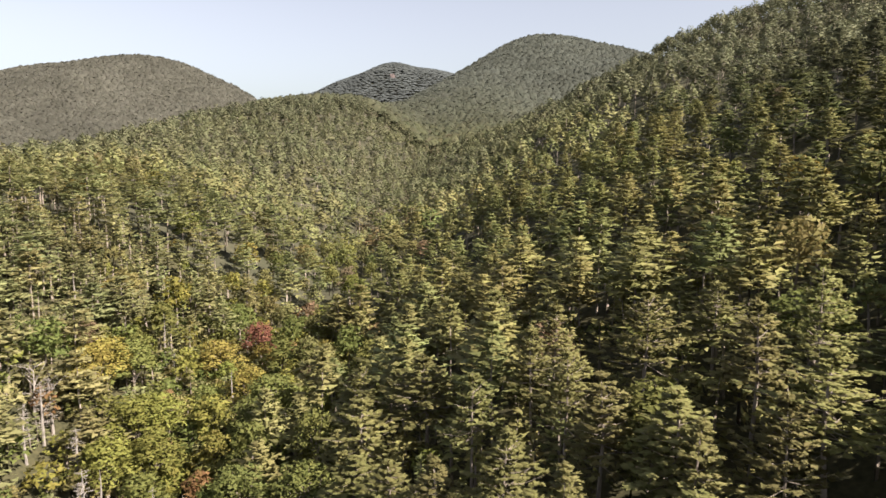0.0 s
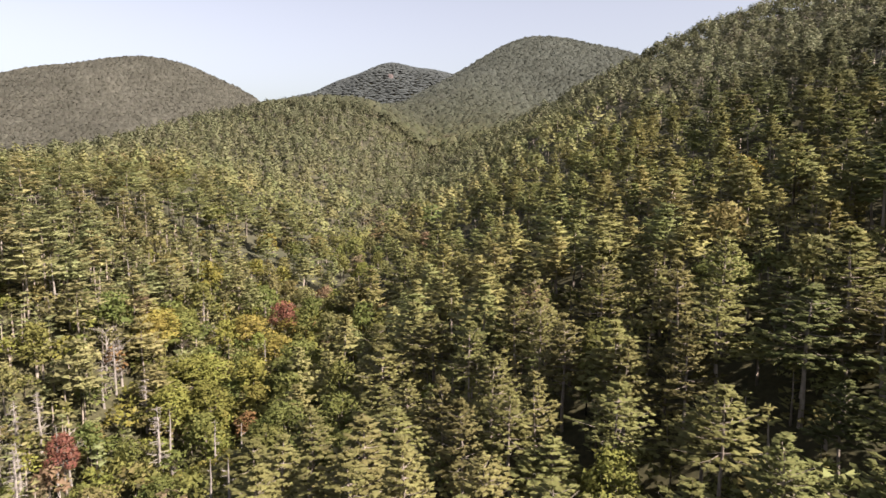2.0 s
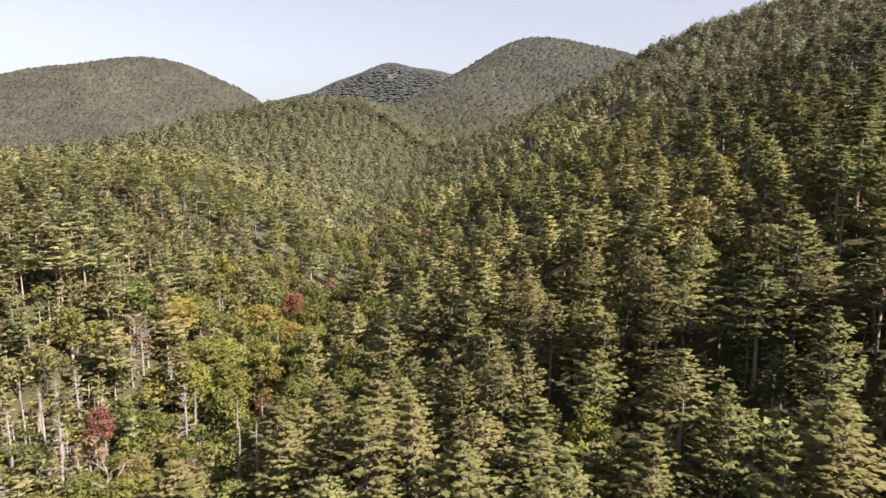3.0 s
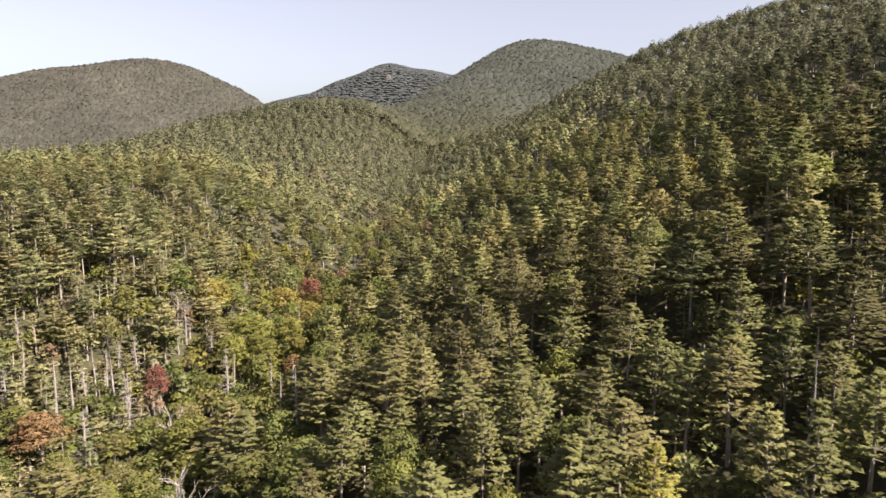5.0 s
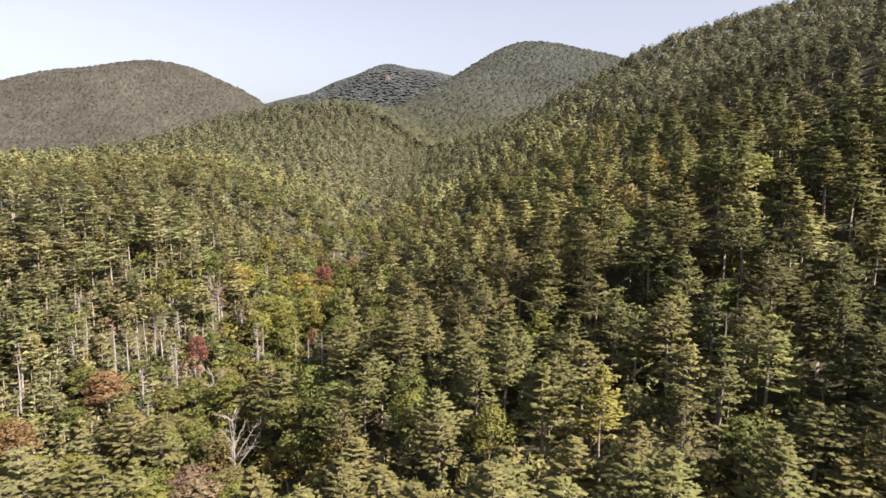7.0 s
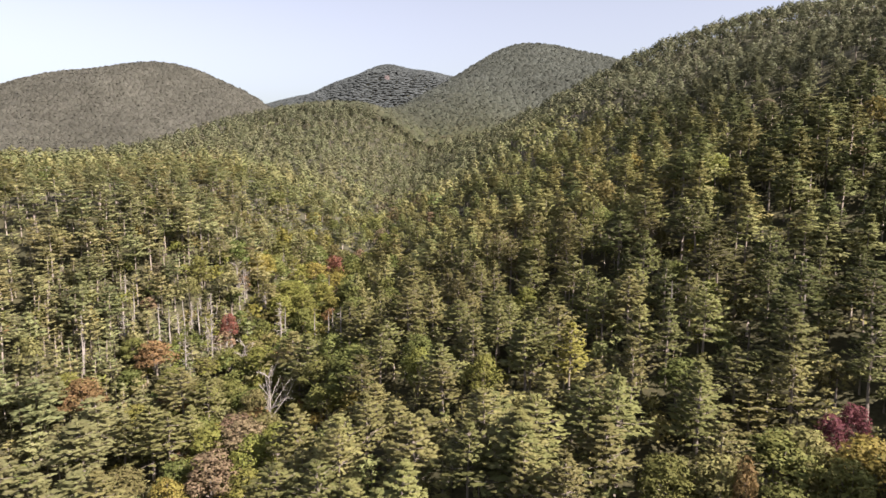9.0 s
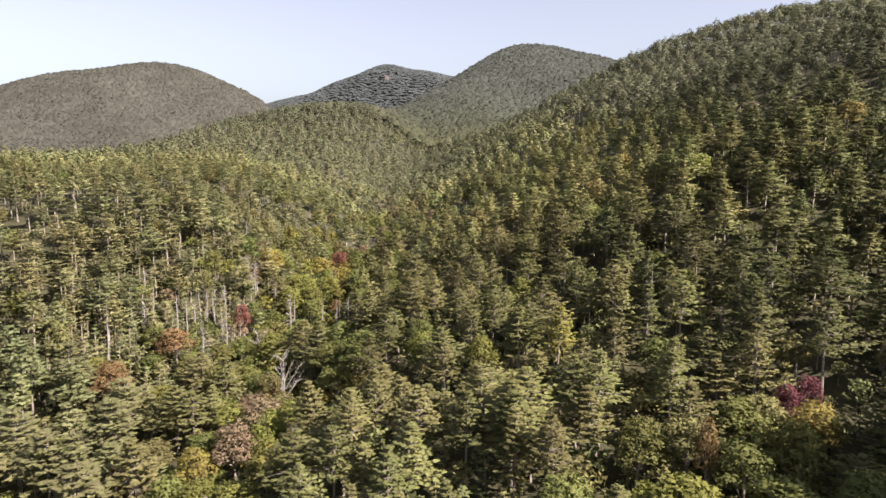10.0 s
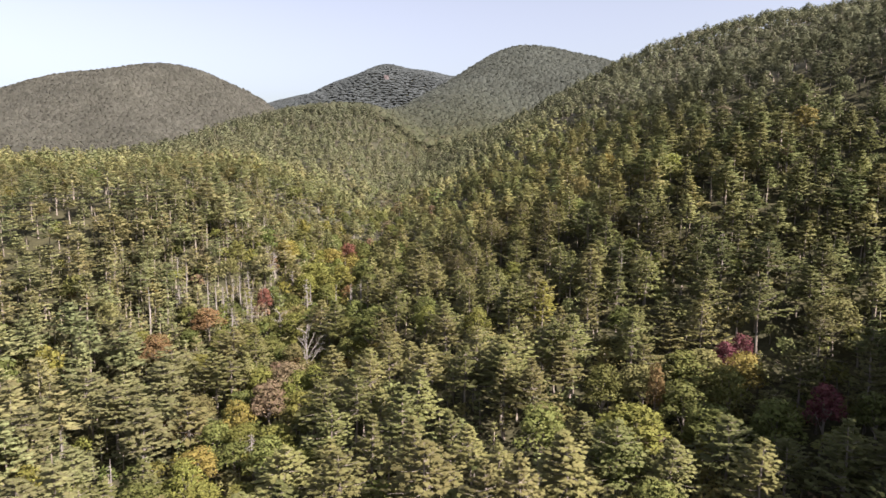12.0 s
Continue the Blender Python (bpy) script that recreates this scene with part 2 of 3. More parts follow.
def rounded(v, toward, share):
    """Triangles with their normals: turned to face along toward, and bent to it by share."""
    t = v.reshape(-1, 3, 3).copy()
    face = unit(np.cross(t[:, 1] - t[:, 0], t[:, 2] - t[:, 0]))
    w = unit(toward.reshape(-1, 3, 3))
    back = np.sum(face * w.mean(1), 1) < 0
    t[back] = t[back][:, ::-1]
    w[back] = w[back][:, ::-1]
    face[back] *= -1
    n = unit(w * share + face[:, None] * (1 - share))
    v = t.reshape(-1, 3)
    return v, np.arange(len(v)).reshape(-1, 3), n.reshape(-1, 3)


def pine_shape(seed, height=21.0, radius=4.2, bare=0.45, whorls=10, arms=5, tufts=12, needles=8, size=0.66, ragged=0.35, sides=6, twigs=True, flat=0.0, core=80, share=0.72):
    """Wood and needle crown of a white pine: tiers of arms round a straight trunk, each arm a fan of needle tufts. flat: how level the tiers are."""
    r = np.random.default_rng(seed)
    lean = r.normal(0, 0.014, 2)
    zs = np.linspace(0, height, 6 if sides > 4 else 3)
    bend = np.stack([lean[0] * zs + 0.15 * np.sin(zs * 0.3 + seed), lean[1] * zs + 0.15 * np.sin(zs * 0.23 + 2 * seed), zs], 1)
    wood = [tube(bend, 0.24 * (1 - zs / height) ** 0.8 + 0.015, sides)]
    z0 = height * bare
    P, W, U, S = [], [], [], []
    lop = r.uniform(0, 6.28)
    for w in range(whorls):
        u = min(max((w + r.uniform(-0.28, 0.28)) / (whorls - 0.4), 0.0), 0.97)
        z = z0 + (height - z0) * u
        shape = (1 - u) ** (1.05 - 0.45 * flat) * (0.84 + 0.16 * min(1.0, u / 0.15))
        reach = radius * shape * r.uniform(0.82, 1.18) + 0.35
        root = np.array([np.interp(z, zs, bend[:, 0]), np.interp(z, zs, bend[:, 1]), z])
        turn = r.uniform(0, 6.28)
        for k in range(arms):
            if r.random() < ragged * (0.5 - 0.3 * u):
                continue
            a = turn + 6.283 * k / arms + r.normal(0, 0.3)
            L = reach * r.uniform(1 - ragged, 1 + 0.6 * ragged) * (1 + 0.14 * math.cos(a - lop))
            lift = (0.06 + 0.62 * u ** 1.2) * (1 - 0.75 * flat) + r.normal(0, 0.07)
            d, lat = np.array([math.cos(a), math.sin(a), 0.0]), np.array([-math.sin(a), math.cos(a), 0.0])
            sag, tip = r.uniform(0.10, 0.32) * (1 - 0.5 * flat), r.uniform(0.06, 0.22)

            def rib(t):
                return root + d * (L * t)[:, None] + np.array([0, 0, 1.0]) * (L * (lift * t - sag * t * (1 - t) + tip * t ** 3))[:, None]
            if twigs:
                wood.append(tube(rib(np.array([0.0, 0.45, 0.92])), [0.06, 0.035, 0.012], 3))
            n = max(3, int(round(tufts * (0.35 + 0.65 * L / radius))))
            t = 0.22 + 0.80 * (np.arange(n) + r.uniform(0, 1, n)) / n
            wide = 0.50 * L * np.sin(np.pi * np.clip(0.10 + 0.74 * t, 0, 1)) + 0.08
            side = np.where(np.arange(n) % 2 == 0, 1, -1) * r.uniform(0.15, 1.0, n)
            p = rib(t) + lat * (side * wide)[:, None]
            p[:, 2] += r.normal(0.0, 0.07, n) - 0.10 * np.abs(side) * wide
            m = needles
            q = np.repeat(p, m, 0) + r.normal(0, 0.13, (n * m, 3)) * size * [1, 1, 0.6]
            out = np.repeat(d + lat * (0.9 * side)[:, None], m, 0)
            fan = np.tile(np.linspace(-1, 1, m), n) * 1.1
            way = out + np.stack([-out[:, 1], out[:, 0], 0 * fan], 1) * (fan + r.normal(0, 0.3, n * m))[:, None]
            way[:, 2] = r.normal(0.20, 0.28 - 0.14 * flat, n * m)
            P.append(q)
            W.append(unit(way))
            U.append(unit(np.stack([r.normal(0, 0.45, n * m), r.normal(0, 0.45, n * m), np.ones(n * m)], 1)))
            S.append(size * (0.62 + 0.38 * L / radius) * r.uniform(0.7, 1.3, n * m))
    n = core   # inner shoots round the trunk
    if n:
        u, a = r.uniform(0.05, 0.95, n), r.uniform(0, 6.28, n)
        q = radius * 0.62 * (1 - u) ** 0.8 * r.uniform(0.2, 1.0, n) ** 0.7
        P.append(np.stack([q * np.cos(a), q * np.sin(a), z0 + (height - z0) * u], 1))
        W.append(unit(np.stack([np.cos(a), np.sin(a), r.normal(0.1, 0.4, n)], 1)))
        U.append(unit(np.stack([r.normal(0, 0.5, n), r.normal(0, 0.5, n), np.ones(n)], 1)))
        S.append(radius * (0.22 if core > 60 else 0.34) * (1.05 - 0.6 * u))
    n = max(4, 2 * needles)   # the leader
    P.append(np.tile([bend[-1, 0], bend[-1, 1], height - 0.55], (n, 1)) + r.normal(0, 0.1, (n, 3)) * [1, 1, 3])
    W.append(unit(np.stack([r.normal(0, 0.5, n), r.normal(0, 0.5, n), np.full(n, 0.9)], 1)))
    U.append(unit(r.normal(0, 1, (n, 3))))
    S.append(np.full(n, 0.6))
    P, W, U, S = (np.concatenate(q) for q in (P, W, U, S))
    v, f = blades(P - W * (0.35 * S)[:, None], W, U, S, S * r.uniform(0.55, 0.85, len(S)), r)
    axis = np.stack([np.interp(v[:, 2], zs, bend[:, 0]), np.interp(v[:, 2], zs, bend[:, 1])], 1)
    away = v[:, :2] - axis
    reach = np.linalg.norm(away, axis=1)[:, None] / radius
    toward = np.hstack([0.9 * unit(away) * np.minimum(1, 0.35 + 1.4 * reach), np.full((len(v), 1), 0.8 + 0.5 * flat)])
    return joined(wood), rounded(v, toward + r.normal(0, 0.10, toward.shape), share)


def dome_shape(seed, height, radius, bare, sides=5):
    """A crown on a far mountainside: one of many that close up into a rough canopy."""
    r = np.random.default_rng(seed)
    rings = []
    for u, w in ((0.0, 1.0), (0.62, 0.66)):
        a = (np.arange(sides) + r.uniform(-0.3, 0.3, sides) + 0.5 * (u > 0)) * 6.283 / sides
        q = radius * w * r.uniform(0.7, 1.2, sides)
        rings.append(np.stack([q * np.cos(a), q * np.sin(a), height * (bare + (1 - bare) * u) + r.normal(0, 0.7, sides)], 1))
    top = np.array([r.normal(0, 0.2) * radius, r.normal(0, 0.2) * radius, height])
    tri = []
    for j in range(sides):
        m = (j + 1) % sides
        tri += [[rings[0][j], rings[0][m], rings[1][j]], [rings[0][m], rings[1][m], rings[1][j]], [rings[1][j], rings[1][m], top]]
    v = np.array(tri).reshape(-1, 3)
    toward = np.stack([v[:, 0] * 0.4 / radius, v[:, 1] * 0.4 / radius, np.full(len(v), 1.1)], 1) + r.normal(0, 0.12, v.shape)
    n = 12   # loose clumps that break the outline
    a, u = r.uniform(0, 6.28, n), r.uniform(0.05, 0.98, n)
    out = np.stack([np.cos(a), np.sin(a), 0.4 + 1.2 * u], 1)
    base = np.stack([np.cos(a), np.sin(a), 0 * a], 1) * (radius * (1.05 - 0.85 * u))[:, None] + np.stack([0 * a, 0 * a, height * (bare + (1 - bare) * u) + 0.4], 1)
    way = unit(np.cross(out, r.normal(0, 1, (n, 3))) + 0.35 * out)
    b, _ = blades(base - way * 0.4 * radius, way, unit(out + r.normal(0, 0.3, (n, 3))), radius * r.uniform(0.35, 0.7, n), radius * r.uniform(0.3, 0.55, n), r)
    v = np.concatenate([v, b])
    toward = np.concatenate([toward, np.repeat(out * [0.4, 0.4, 0.0] + [0, 0, 0.8] + r.normal(0, 0.16, (n, 3)), 3, 0)])
    return None, rounded(v, toward, 0.86)


def puff_shape(seed, height, radius, bare, n, size, point=0.6, share=0.75, flat=0.35):
    """A tree seen from afar: a crown of loose clumps over a dome (point 0.4) or a cone (point 1), closed on top."""
    r = np.random.default_rng(seed)
    u = np.sort(1 - r.uniform(0, 1, n) ** 0.62)
    a = 2.4 * np.arange(n) + r.normal(0, 0.5, n)
    q = radius * ((1 - u) ** point + 0.04) * (1 + 0.22 * np.sin(2 * a + seed) * np.sin(5 * u + seed)) * r.uniform(0.62, 1.0, n)
    out = np.stack([np.cos(a), np.sin(a), 0 * a], 1)
    base = out * q[:, None] + np.stack([0 * a, 0 * a, height * (bare + (1 - bare) * u * 0.97)], 1)
    round_ = np.stack([-np.sin(a), np.cos(a), 0 * a], 1)
    way = unit(out * r.uniform(0.2, 0.9, n)[:, None] + round_ * r.normal(0, 0.8, n)[:, None] + [0, 0, 1] * r.normal(0.0, 0.35, n)[:, None])
    up = unit(out * r.uniform(0.1, 1.1, n)[:, None] + [0, 0, 0.75] + r.normal(0, 0.25, (n, 3)))
    L = size * r.uniform(0.7, 1.35, n) * (1.1 - 0.45 * u)
    v, f = blades(base - way * (0.4 * L)[:, None], way, up, L, L * r.uniform(0.75, 1.15, n), r)
    toward = np.repeat(out * (0.35 + 0.65 * (1 - u[:, None])) + [0, 0, flat + 0.45] * (0.5 + u[:, None]) + r.normal(0, 0.16, (n, 3)), 3, 0)
    return tube([(0, 0, 0), (0, 0, height * 0.85)], [0.17, 0.05], 3), rounded(v, toward, share)


def broadleaf_shape(seed, height=17.0, radius=3.8, lobes=15, leaves=130, size=0.50, sides=6):
    """Trunk, forked limbs and a lobed crown of many leaves."""
    r = np.random.default_rng(seed)
    zs = np.linspace(0, height * 0.62, 5)
    bend = np.stack([0.25 * np.sin(zs * 0.25 + seed), 0.25 * np.sin(zs * 0.2 + 2 * seed), zs], 1)
    wood = [tube(bend, 0.22 * (1 - zs / height) + 0.02, sides)]
    base, way, up, toward = [], [], [], []
    for k in range(lobes):
        a = 2.4 * k + r.normal(0, 0.3)
        u = (k + 0.5) / lobes
        z = height * (0.50 + 0.40 * u)
        out = radius * (0.62 * math.sqrt(max(0.02, 1 - u ** 1.6))) * r.uniform(0.75, 1.15)
        c = np.array([out * math.cos(a), out * math.sin(a), z])
        q = radius * r.uniform(0.28, 0.50)
        root = bend[2 + (k % 3)]
        if leaves >= 60:
            wood.append(tube(np.stack([root, root * 0.4 + c * 0.6 - [0, 0, 0.4], c + [0, 0, 0.3 * q]]), [0.11, 0.06, 0.02], 4))
        n = leaves
        d = unit(r.normal(0, 1, (n, 3)) + [0, 0, 0.25])
        dist = q * r.uniform(0.55, 1.08, n) ** 0.6
        p = c + d * dist[:, None] * [1, 1, 0.85]
        base.append(p)
        way.append(unit(np.cross(d, r.normal(0, 1, (n, 3))) + d * 0.35))
        up.append(unit(d + r.normal(0, 0.45, (n, 3))))
        toward.append(np.repeat(d + [0, 0, 0.25], 3, 0))
    base, way, up = np.concatenate(base), np.concatenate(way), np.concatenate(up)
    n = len(base)
    v, f = blades(base, way, up, size * r.uniform(0.7, 1.3, n), size * r.uniform(0.55, 0.95, n), r)
    return joined(wood), rounded(v, np.concatenate(toward), 0.6)


def snag_shape(seed, height=17.0, arms=16, reach=1.5, forked=False):
    """A dead tree: a pale trunk with bare stubs, or with bare forked limbs and twigs."""
    r = np.random.default_rng(seed)
    zs = np.linspace(0, height, 7)
    bend = np.stack([0.012 * zs * r.normal() + 0.12 * np.sin(zs * 0.35 + seed), 0.012 * zs * r.normal() + 0.1 * np.sin(zs * 0.3 + seed), zs], 1)
    limbs = [tube(bend, (0.2 if forked else 0.24) * (1 - zs / height) ** 0.7 + 0.03, 7)]
    for k in range(arms):
        u = r.uniform(0.3, 0.97)
        z = height * u
        root = np.array([np.interp(z, zs, bend[:, 0]), np.interp(z, zs, bend[:, 1]), z])
        a = r.uniform(0, 6.28)
        L = reach * r.uniform(0.35, 1.0) * (1.15 - u * 0.75) * (1.6 if forked else 1)
        lift = r.uniform(0.5, 1.3) if forked else r.uniform(-0.25, 0.35)
        d = np.array([math.cos(a), math.sin(a), lift])
        end = root + d * L
        mid = root + d * L * 0.5 + r.normal(0, 0.07, 3) * L
        limbs.append(tube(np.stack([root, mid, end]), [0.055, 0.035, 0.012] if not forked else [0.09, 0.055, 0.02], 4))
        for _ in range(5 if forked else 3):
            s = r.uniform(0.35, 0.95)
            p = root + (end - root) * s
            q = unit(d + r.normal(0, 0.75, 3)) * L * r.uniform(0.25, 0.5)
            limbs.append(tube(np.stack([p, p + q * 0.5, p + q + [0, 0, 0.04]]), [0.03, 0.02, 0.008], 3))
    return joined(limbs), None


# ---- the stands ----
def inside(x, y):
    """The plan that the woods cover."""
    reach = 0.66 * (y + 150)
    # the circle plants trees on the unseen hill added for shade
    return ((x > -8 - reach) & (x < 42 + reach) & (y > -95)) | (np.hypot(x - 114, y + 79) < 46)


def lattice(x0, x1, y0, y1, s):
    a, b = np.meshgrid(np.arange(x0, x1, s), np.arange(y0, y1, s * 0.87))
    a = a + (np.arange(a.shape[0]) % 2)[:, None] * s / 2
    a, b = a.ravel(), b.ravel()
    return a + rng.uniform(-0.34, 0.34, len(a)) * s, b + rng.uniform(-0.34, 0.34, len(b)) * s


def scatter(x0, x1, y0, y1, gap):
    """Places at random, none nearer to another than gap."""
    cells, kept = {}, []
    tries = int((x1 - x0) * (y1 - y0) / gap ** 2 * 3.2)
    cand = np.stack([rng.uniform(x0, x1, tries), rng.uniform(y0, y1, tries)], 1)
    cand = cand[inside(cand[:, 0], cand[:, 1])]
    for a, b in cand.tolist():
        i, j = int(a // gap), int(b // gap)
        if any((a - p) ** 2 + (b - q) ** 2 < gap * gap for m in (i - 1, i, i + 1) for n in (j - 1, j, j + 1) for p, q in cells.get((m, n), ())):
            continue
        cells.setdefault((i, j), []).append((a, b))
        kept.append((a, b))
    kept = np.array(kept)
    return kept[:, 0], kept[:, 1]


def broadleaf_share(x, y):
    """How likely a broadleaf tree is: the valley bottom, the draw on the near right, the farther slopes."""
    d = x + 50 + 8 * np.exp(-((y - 100) / 70) ** 2)
    valley = 0.95 * np.exp(-((d - 5 - 6 * rise(20, 90, y)) / 23) ** 2) * rise(-60, -10, y)
    draw = 0.6 * np.exp(-((x - 62) / 26) ** 2 - ((y + 50) / 28) ** 2)
    high = 0.5 * np.maximum(rise(250, 700, y), 1.3 * rise(88, 125, canopy(x, y)))
    return np.clip(valley + draw + high + 0.08, 0, 0.9)


def opening(x, y):
    """The strip of low broadleaf growth in front of the dead pines."""
    along, off = (x + 91) * 0.745 + (y - 51) * 0.667, (x + 91) * 0.667 - (y - 51) * 0.745
    return (along > -9) & (along < 60) & (off > 0.5) & (off < 23)


HUES = ["green", "lime", "yellow", "orange", "brown", "red", "olive"]
SHARES = np.array([0.44, 0.27, 0.05, 0.02, 0.04, 0.0, 0.18])


def paint(n, broad, x, y):
    """A colour for each tree."""
    # paler to the left: that slope's brightness is put into the colour
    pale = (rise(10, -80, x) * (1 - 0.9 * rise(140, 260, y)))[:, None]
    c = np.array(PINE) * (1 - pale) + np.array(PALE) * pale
    # the right slope's shade, put into the trees' colour
    right_shade = (rise(45, 90, x) * (1 - rise(250, 400, y)))[:, None]
    c = c * (1 - right_shade) + np.array([0.118, 0.122, 0.048]) * right_shade
    which = rng.choice(len(HUES), n, p=SHARES)
    which[(y > 240) & np.isin(which, (2, 5)) & (rng.random(n) < 0.8)] = 6
    for i, k in enumerate(HUES):
        c[broad & (which == i)] = LEAF[k] if k not in ("yellow", "orange", "red") else np.array(LEAF[k]) * 0.8
    c *= rng.uniform(0.88, 1.22, n)[:, None]
    c[:, 0] *= rng.uniform(0.88, 1.1, n)
    patch = np.sin(x / 17 + 2 * np.sin(y / 29)) * np.sin(y / 23 + 2 * np.sin(x / 31)) + 0.6 * np.sin(x / 61 + y / 47)
    c *= 1 + 0.12 * (patch * rise(150, 300, y))[:, None]   # patches of one age or kind
    mixed = np.maximum(0.75 * rise(180, 450, y), 0.85 * rise(78, 120, canopy(x, y)))[:, None]   # mixed woods up the valley and on the heights, blended to a duller green
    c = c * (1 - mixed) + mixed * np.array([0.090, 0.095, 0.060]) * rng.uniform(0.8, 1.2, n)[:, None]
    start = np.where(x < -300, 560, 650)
    dull = (0.75 * rise(0, np.where(x < -300, 170, 380), y - start))[:, None]   # grey-green autumn woods of the mountains, with haze put into the colour
    # the distant peak takes most of the haze colour
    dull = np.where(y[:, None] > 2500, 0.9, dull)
    c *= 1 - 0.5 * rise(650, 740, y)[:, None]   # closed crowns hold no inner shade, so it is put into the colour
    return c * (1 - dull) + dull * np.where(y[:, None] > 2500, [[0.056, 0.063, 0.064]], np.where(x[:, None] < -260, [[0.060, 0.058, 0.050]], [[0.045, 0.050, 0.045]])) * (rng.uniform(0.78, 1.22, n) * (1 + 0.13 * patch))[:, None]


def stand(name, x, y, shapes_pine, shapes_broad, shapes_tier, label, foliage, low=0.72, high=1.14):
    """One joined wood of many trees. The pines of the slope on the left stand in level tiers."""
    n = len(x)
    broad = rng.random(n) < broadleaf_share(x, y)
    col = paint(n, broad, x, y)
    z = ground_z(x, y)
    V, F, M, C, N, total = [], [], [], [], [], 0
    shapes = shapes_pine + shapes_broad + shapes_tier
    np_, nb, nt = len(shapes_pine), len(shapes_broad), len(shapes_tier)
    pick = rng.integers(0, np_, n)
    tier = rng.random(n) < rise(-52, -72, x) * 0.9
    pick[tier] = np_ + nb + rng.integers(0, nt, tier.sum())
    pick[broad] = np_ + rng.integers(0, nb, broad.sum())
    turn, wide = rng.uniform(0, 6.28, n), rng.uniform(low, high, n)
    size = wide * TREE / 21
    wide = wide * rng.uniform(0.82, 1.15, n)
    for k, (wood, crown) in enumerate(shapes):
        at = np.where(pick == k)[0]
        if not len(at):
            continue
        for piece, mat in ((wood, 0), (crown, 1)):
            if piece is None:
                continue
            pv, pf = piece[:2]
            if len(piece) == 3:
                pn = piece[2]
            else:
                pn = unit(pv * [1, 1, 0] + [0, 0, 1e-3])
            c, s = np.cos(turn[at])[:, None], np.sin(turn[at])[:, None]
            w = wide[at][:, None]
            q = np.stack([(pv[:, 0] * c - pv[:, 1] * s) * w + x[at][:, None], (pv[:, 0] * s + pv[:, 1] * c) * w + y[at][:, None],
                          pv[:, 2] * size[at][:, None] + z[at][:, None] - 0.1], 2)
            N.append(np.stack([pn[:, 0] * c - pn[:, 1] * s, pn[:, 0] * s + pn[:, 1] * c, pn[:, 2] + 0 * c], 2).reshape(-1, 3))
            V.append(q.reshape(-1, 3))
            F.append((pf[None] + (np.arange(len(at)) * len(pv))[:, None, None] + total).reshape(-1, 3))
            M.append(np.full(len(at) * len(pf), mat))
            C.append(np.repeat(col[at], len(pv), 0))
            total += len(at) * len(pv)
    V, F, M, C, N = (np.concatenate(q) for q in (V, F, M, C, N))
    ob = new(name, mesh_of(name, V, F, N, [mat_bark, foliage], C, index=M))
    return tagged(ob, label, "woodland", kind="stuff")


# ---- trees that stand out, each in its place ----
PLACED = []


def plant(kind, x, y, height, radius):
    PLACED.append((kind, x, y, height, radius))


plant("pine", 16.5, 47.0, 21.8, 2.8)
plant("pine", 25.2, 51.4, 21.8, 1.9)
plant("pine", 5.5, 50.6, 22.0, 2.4)
plant("pine", 18.6, 52.9, 21.9, 2.6)
plant("pine", 29.2, 53.9, 21.8, 3.4)
plant("pine", 8.3, 53.4, 21.7, 1.7)
plant("pine", 27.4, 20.4, 21.7, 2.0)
plant("pine", 7.1, 22.1, 21.8, 1.8)
plant("pine", 3.4, 59.6, 21.9, 2.0)
plant("pine", 27.3, 63.0, 21.8, 2.9)
plant("pine", 13.0, 62.6, 21.8, 2.9)
plant("pine", 33.8, 64.7, 21.8, 2.5)
plant("pine", 10.3, 27.0, 21.8, 1.5)
plant("pine", 26.1, 30.2, 21.7, 2.9)
plant("pine", 10.3, 68.6, 21.9, 1.3)
plant("pine", 38.8, 35.4, 21.9, 2.5)
plant("pine", 31.1, 5.9, 21.9, 2.5)
plant("pine", 35.3, 6.1, 21.9, 2.8)
plant("pine", 19.5, 73.6, 22.0, 2.9)
plant("pine", 24.8, 39.6, 21.8, 2.8)
plant("pine", 7.5, 77.5, 22.0, 2.4)
plant("pine", 12.7, 11.1, 21.9, 3.0)
plant("pine", -11.5, 40.5, 21.9, 3.4)
plant("pine", -6.0, 41.5, 22.0, 2.5)
plant("pine", 12.9, -30.5, 21.7, 2.3)
plant("pine", 10.9, 81.9, 21.9, 2.6)
plant("pine", 36.2, 48.3, 21.7, 3.6)
plant("pine", -7.2, -26.9, 21.9, 3.2)
plant("pine", -22.7, 45.6, 21.9, 3.4)
plant("pine", 32.1, 20.1, 21.9, 3.7)
plant("pine", 38.9, 20.5, 22.0, 2.7)
plant("pine", 7.8, -24.0, 21.7, 3.6)
plant("pine", -0.0, 49.8, 21.9, 2.5)
plant("pine", 2.5, 19.7, 22.0, 2.5)
plant("pine", -5.2, 85.8, 21.9, 3.8)
plant("pine", 39.7, -58.3, 22.0, 3.1)
plant("pine", 51.1, -57.4, 21.9, 3.1)
plant("pine", 1.3, -21.2, 21.9, 2.5)
plant("pine", 47.7, 25.8, 22.0, 4.1)
plant("pine", 9.0, -57.4, 22.0, 2.0)
plant("pine", 4.5, -57.6, 21.8, 2.6)
plant("pine", -21.4, 52.3, 22.0, 3.1)
plant("pine", -19.3, -20.1, 21.9, 2.9)
plant("pine", 18.4, 56.7, 21.8, 3.5)
plant("pine", 33.1, -16.3, 22.0, 3.3)
plant("pine", 9.9, -17.2, 21.9, 3.3)
plant("pine", 22.1, -15.6, 22.0, 3.3)
plant("pine", 15.3, -53.0, 21.8, 4.3)
plant("pine", -5.7, -16.1, 21.8, 3.0)
